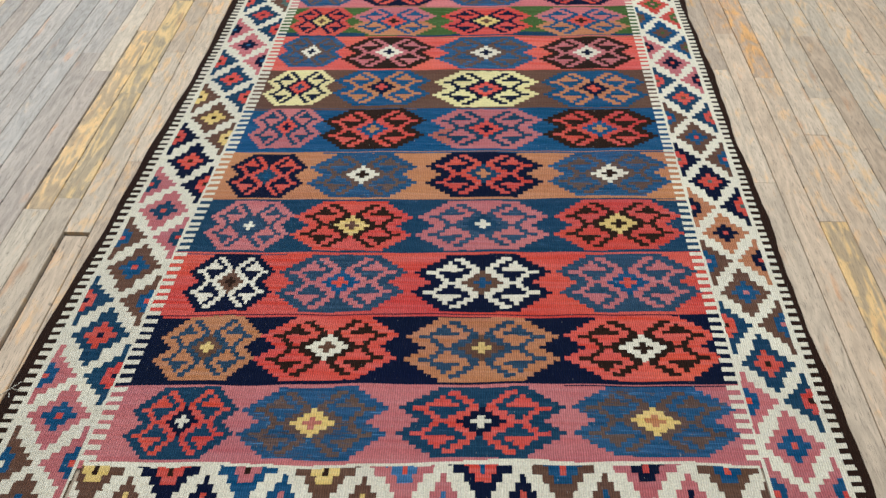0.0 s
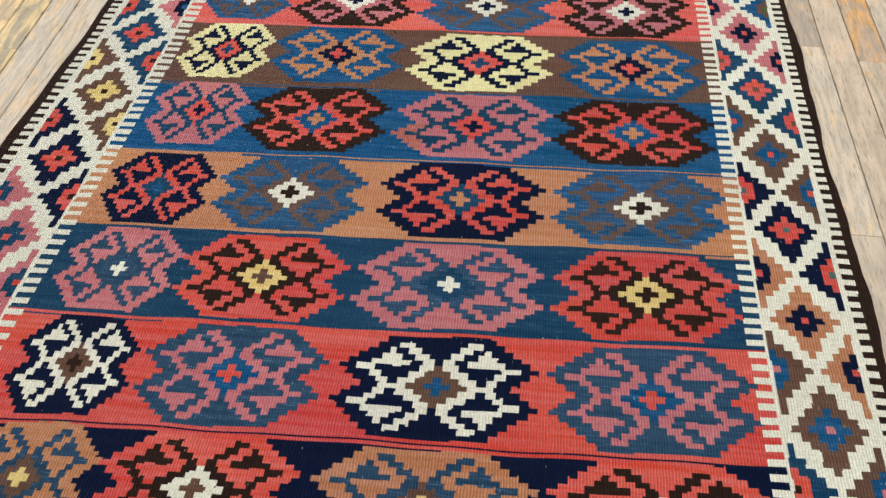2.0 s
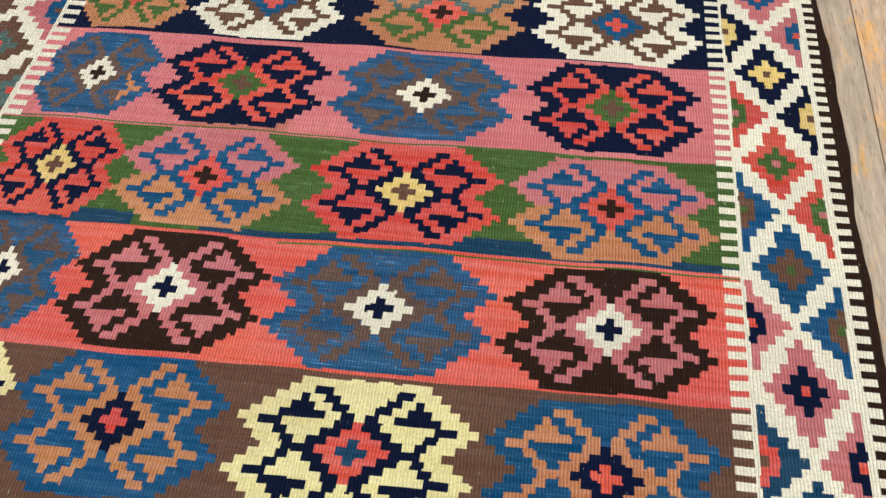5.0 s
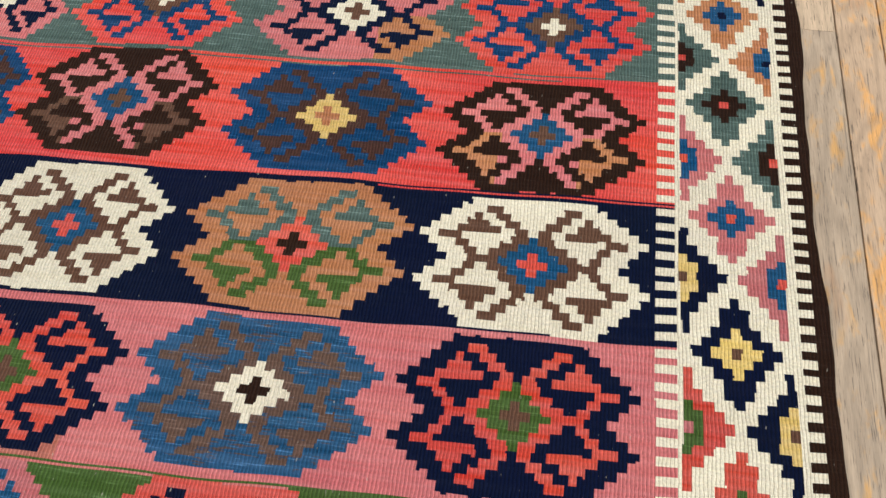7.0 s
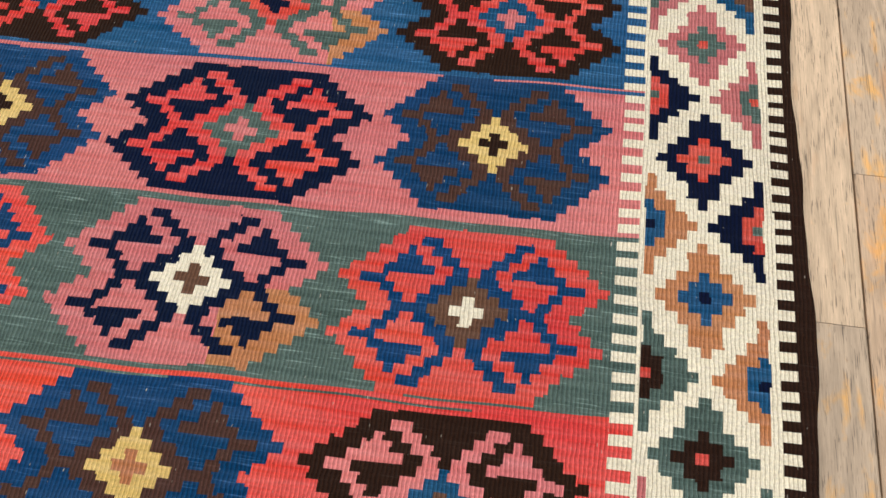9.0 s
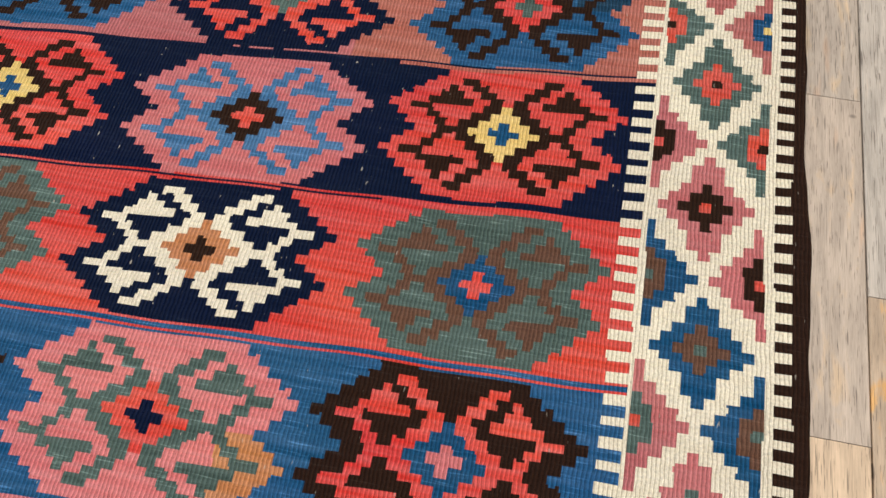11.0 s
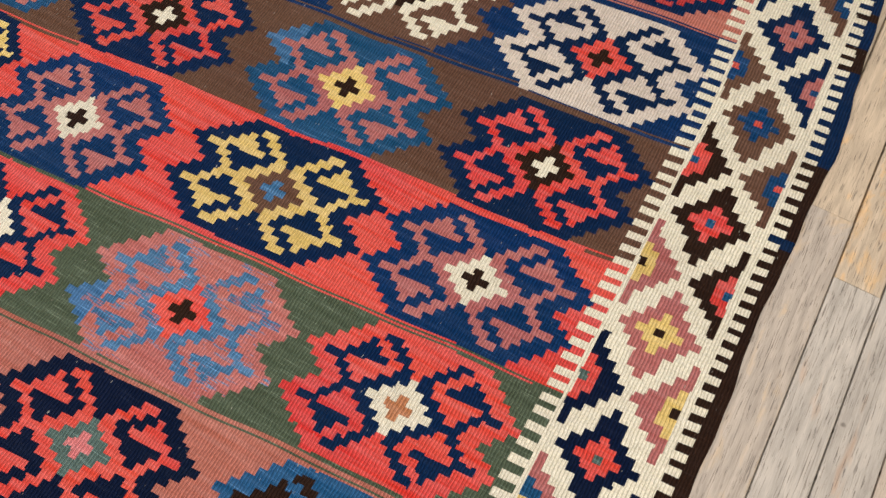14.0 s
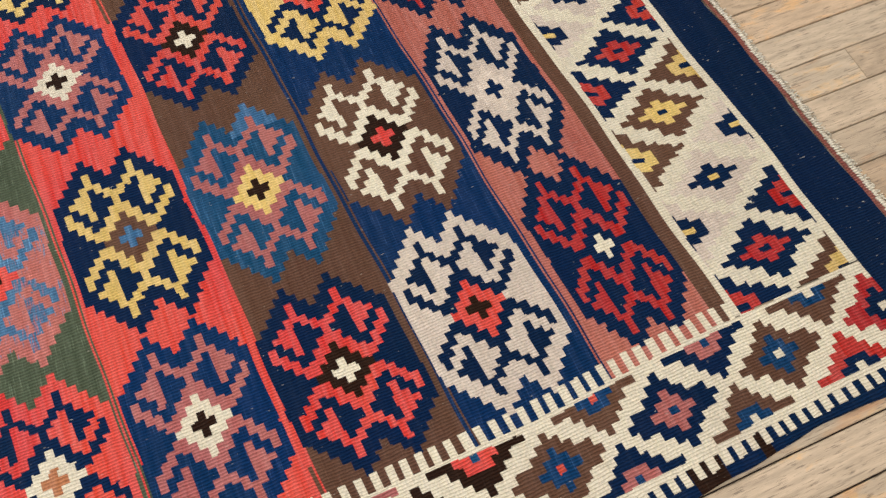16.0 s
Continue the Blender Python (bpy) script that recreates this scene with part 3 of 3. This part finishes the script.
def fringe():
    """Knotted warp ends: a dense row of small slanting knots, each with a short tail."""
    verts, faces = [], []
    rng = random.Random(4)

    def bead(cx, cy, cz, long, thick, turn):
        base = len(verts)
        ca, sa = math.cos(turn), math.sin(turn)
        rings, sides = 4, 6
        for r in range(rings + 1):
            t = -1 + 2 * r / rings
            fat = thick * math.sqrt(max(.06, 1 - t * t))
            for q in range(sides):
                an = 2 * math.pi * q / sides
                px, py = fat * math.cos(an), long * t
                verts.append((cx + px * ca - py * sa, cy + px * sa + py * ca, max(FLOOR_Z, cz + fat * math.sin(an))))
        for r in range(rings):
            for q in range(sides):
                i, j = base + r * sides + q, base + r * sides + (q + 1) % sides
                faces.append((i, j, j + sides, i + sides))
        faces.append(tuple(base + q for q in range(sides))[::-1])
        faces.append(tuple(base + rings * sides + q for q in range(sides)))

    u = float(left_mid(V_END)) - .115
    while u < float(right_mid(V_END)) + .104:
        x, y, z = (float(q) for q in place(np.array(u), np.array(V_END + .0135)))
        slant = rng.uniform(-.75, -.25)
        bead(x, y + rng.uniform(-.001, .001), z + .0006, rng.uniform(.0052, .0068), rng.uniform(.0019, .0026), slant)
        if rng.random() < .8:
            bead(x + rng.uniform(-.001, .003), y + .0075 + rng.uniform(-.001, .002), z - .0012, rng.uniform(.003, .0055), rng.uniform(.0011, .0017), rng.uniform(-1.1, .5))
        u += rng.uniform(.0040, .0054)
    part("fringe", mesh_of("fringe", verts, faces, [FRINGE], smooth=True), rug, "short knotted ivory fringe", "stuff")

fringe()

def loose_thread():
    """A white lint thread lying on the boards at the rug's edge."""
    cu = bpy.data.curves.new("loose_thread", "CURVE")
    cu.dimensions, cu.bevel_depth, cu.bevel_resolution = "3D", .0007, 1
    for pts in (((-.945, .166), (-.926, .170), (-.909, .181), (-.896, .197)), ((-.909, .181), (-.898, .178), (-.890, .180)), ((-.915, .177), (-.907, .168), (-.905, .160))):
        sp = cu.splines.new("POLY")
        sp.points.add(len(pts) - 1)
        for q, (x, y) in zip(sp.points, pts):
            q.co = (x, y, FLOOR_Z + .0012 + (.004 if x > -.91 else 0), 1)
    tmp = bpy.data.objects.new("tmp", cu)
    me = bpy.data.meshes.new_from_object(tmp)
    bpy.data.objects.remove(tmp)
    me.materials.clear()
    me.materials.append(FRINGE)
    tagged(new("loose_thread", me), label="loose white lint thread beside the rug", category="thread")


loose_thread()

# ---- floor planks: seams run along the room ----
SEAMS = [-1.303 + .0637 * k for k in range(6)] + [-.921 + .0653 * k for k in range(25)] + [.712 + .0635 * k for k in range(60)]
SEAMS = [SEAMS[0] - .064 * k for k in range(40, 0, -1)] + SEAMS
SEAMS = [s for s in SEAMS if X0 < s < X1]
# known joints by strip, then random ones
JOINTS = {-.985: [.618], -1.1119: [.694], -1.048: [.735, 1.19], .6467: [.845, 3.298, 1.36, 2.45], .7755: [.708, 1.32], .839: [1.046], .712: [1.57, 3.05, 3.99], .1236: [4.90], .1889: [4.96, 5.7]}
UNIT = {}


def plank_mesh(mat):
    """A unit strip with eased edges; its length is set on the object."""
    w, b, h = .5, .022, .0013
    prof = [(-w, -.012), (-w, -h), (-w + b, 0), (w - b, 0), (w, -h), (w, -.012)]
    verts = [(x, y, z) for y in (0, 1) for x, z in prof]
    n = len(prof)
    faces = [(q, q + 1, q + 1 + n, q + n) for q in range(n - 1)] + [tuple(range(n))[::-1], tuple(range(n, 2 * n))]
    return mesh_of("plank", verts, [f[::-1] if len(f) == 4 else f for f in faces], [mat])


UNIT = {"grey": plank_mesh(WOOD), "gold": plank_mesh(GOLD), "amber": plank_mesh(AMBER), "silver": plank_mesh(SILVER)}
GOLDEN = [(-1.048, .735, 1.19), (-1.1119, .694, 1.9), (-1.048, 1.19, 2.3), (.7755, -1.0, .708)]
rest_v, rest_f = [], []
rng = random.Random(11)
for s0, s1 in zip(SEAMS, SEAMS[1:]):
    known = next((j for x, j in JOINTS.items() if abs(x - s0) < .012), [])
    ys = []
    y = Y0 - rng.uniform(0, .8)
    while y < Y1:
        if not any(abs(y - q) < .38 for q in known):
            ys.append(y)
        y += rng.uniform(.5, 1.5)
    ys = sorted(ys + known + [Y1])
    ys[0] = Y0
    for ya, yb in zip(ys, ys[1:]):
        gap = rng.uniform(.0012, .0028)
        notch = .014 if abs(s0 + .985) < .01 and abs(yb - .618) < .01 else .0008
        x, w, length = (s0 + s1) / 2, s1 - s0 - gap, yb - ya - notch
        if abs(s0 + .985) < .01 and abs(yb - .618) < .01:
            x, w = x + .004, w - .008
        if abs(s0 + 1.112) < .012 and abs(ya - .694) < .01:
            x, w = x + .002, w - .004
        z = FLOOR_Z + rng.uniform(-.0008, 0)
        seen = (-1.75 < s0 < -.84 and -.4 < yb and ya < 3.2) or (.6 < s0 < 1.5 and -.2 < yb and ya < 5.4) or (-.9 < s0 < .7 and yb > 4.6 and ya < 6.0)
        if seen:
            gold = any(abs(s0 - g[0]) < .012 and g[1] - .05 < (ya + yb) / 2 < g[2] + .05 for g in GOLDEN)
            amber = abs(s0 - .712) < .01 and 1.5 < ya < 2.9 or abs(s0 - .6467) < .012 and 1.3 < ya < 2.4 or abs(s0 - .7755) < .01 and 1.3 < ya < 2.5
            silver = .55 < s0 < .9 and 2.9 < (ya + yb) / 2 < 4.3 or s0 < -1.12 and rng.random() < .6
            ob = part("plank", UNIT["gold" if gold else "amber" if amber else "silver" if silver else "grey"], floor)
            ob.location, ob.scale = (x, ya, z), (w, length, 1)
        else:
            n = len(rest_v)
            for v in UNIT["grey"].vertices:
                rest_v.append((x + v.co.x * w, ya + v.co.y * length, z + v.co.z))
            rest_f += [tuple(n + q for q in p.vertices) for p in UNIT["grey"].polygons]
part("planks", mesh_of("planks", rest_v, rest_f, [WOOD]), floor, kind="stuff")
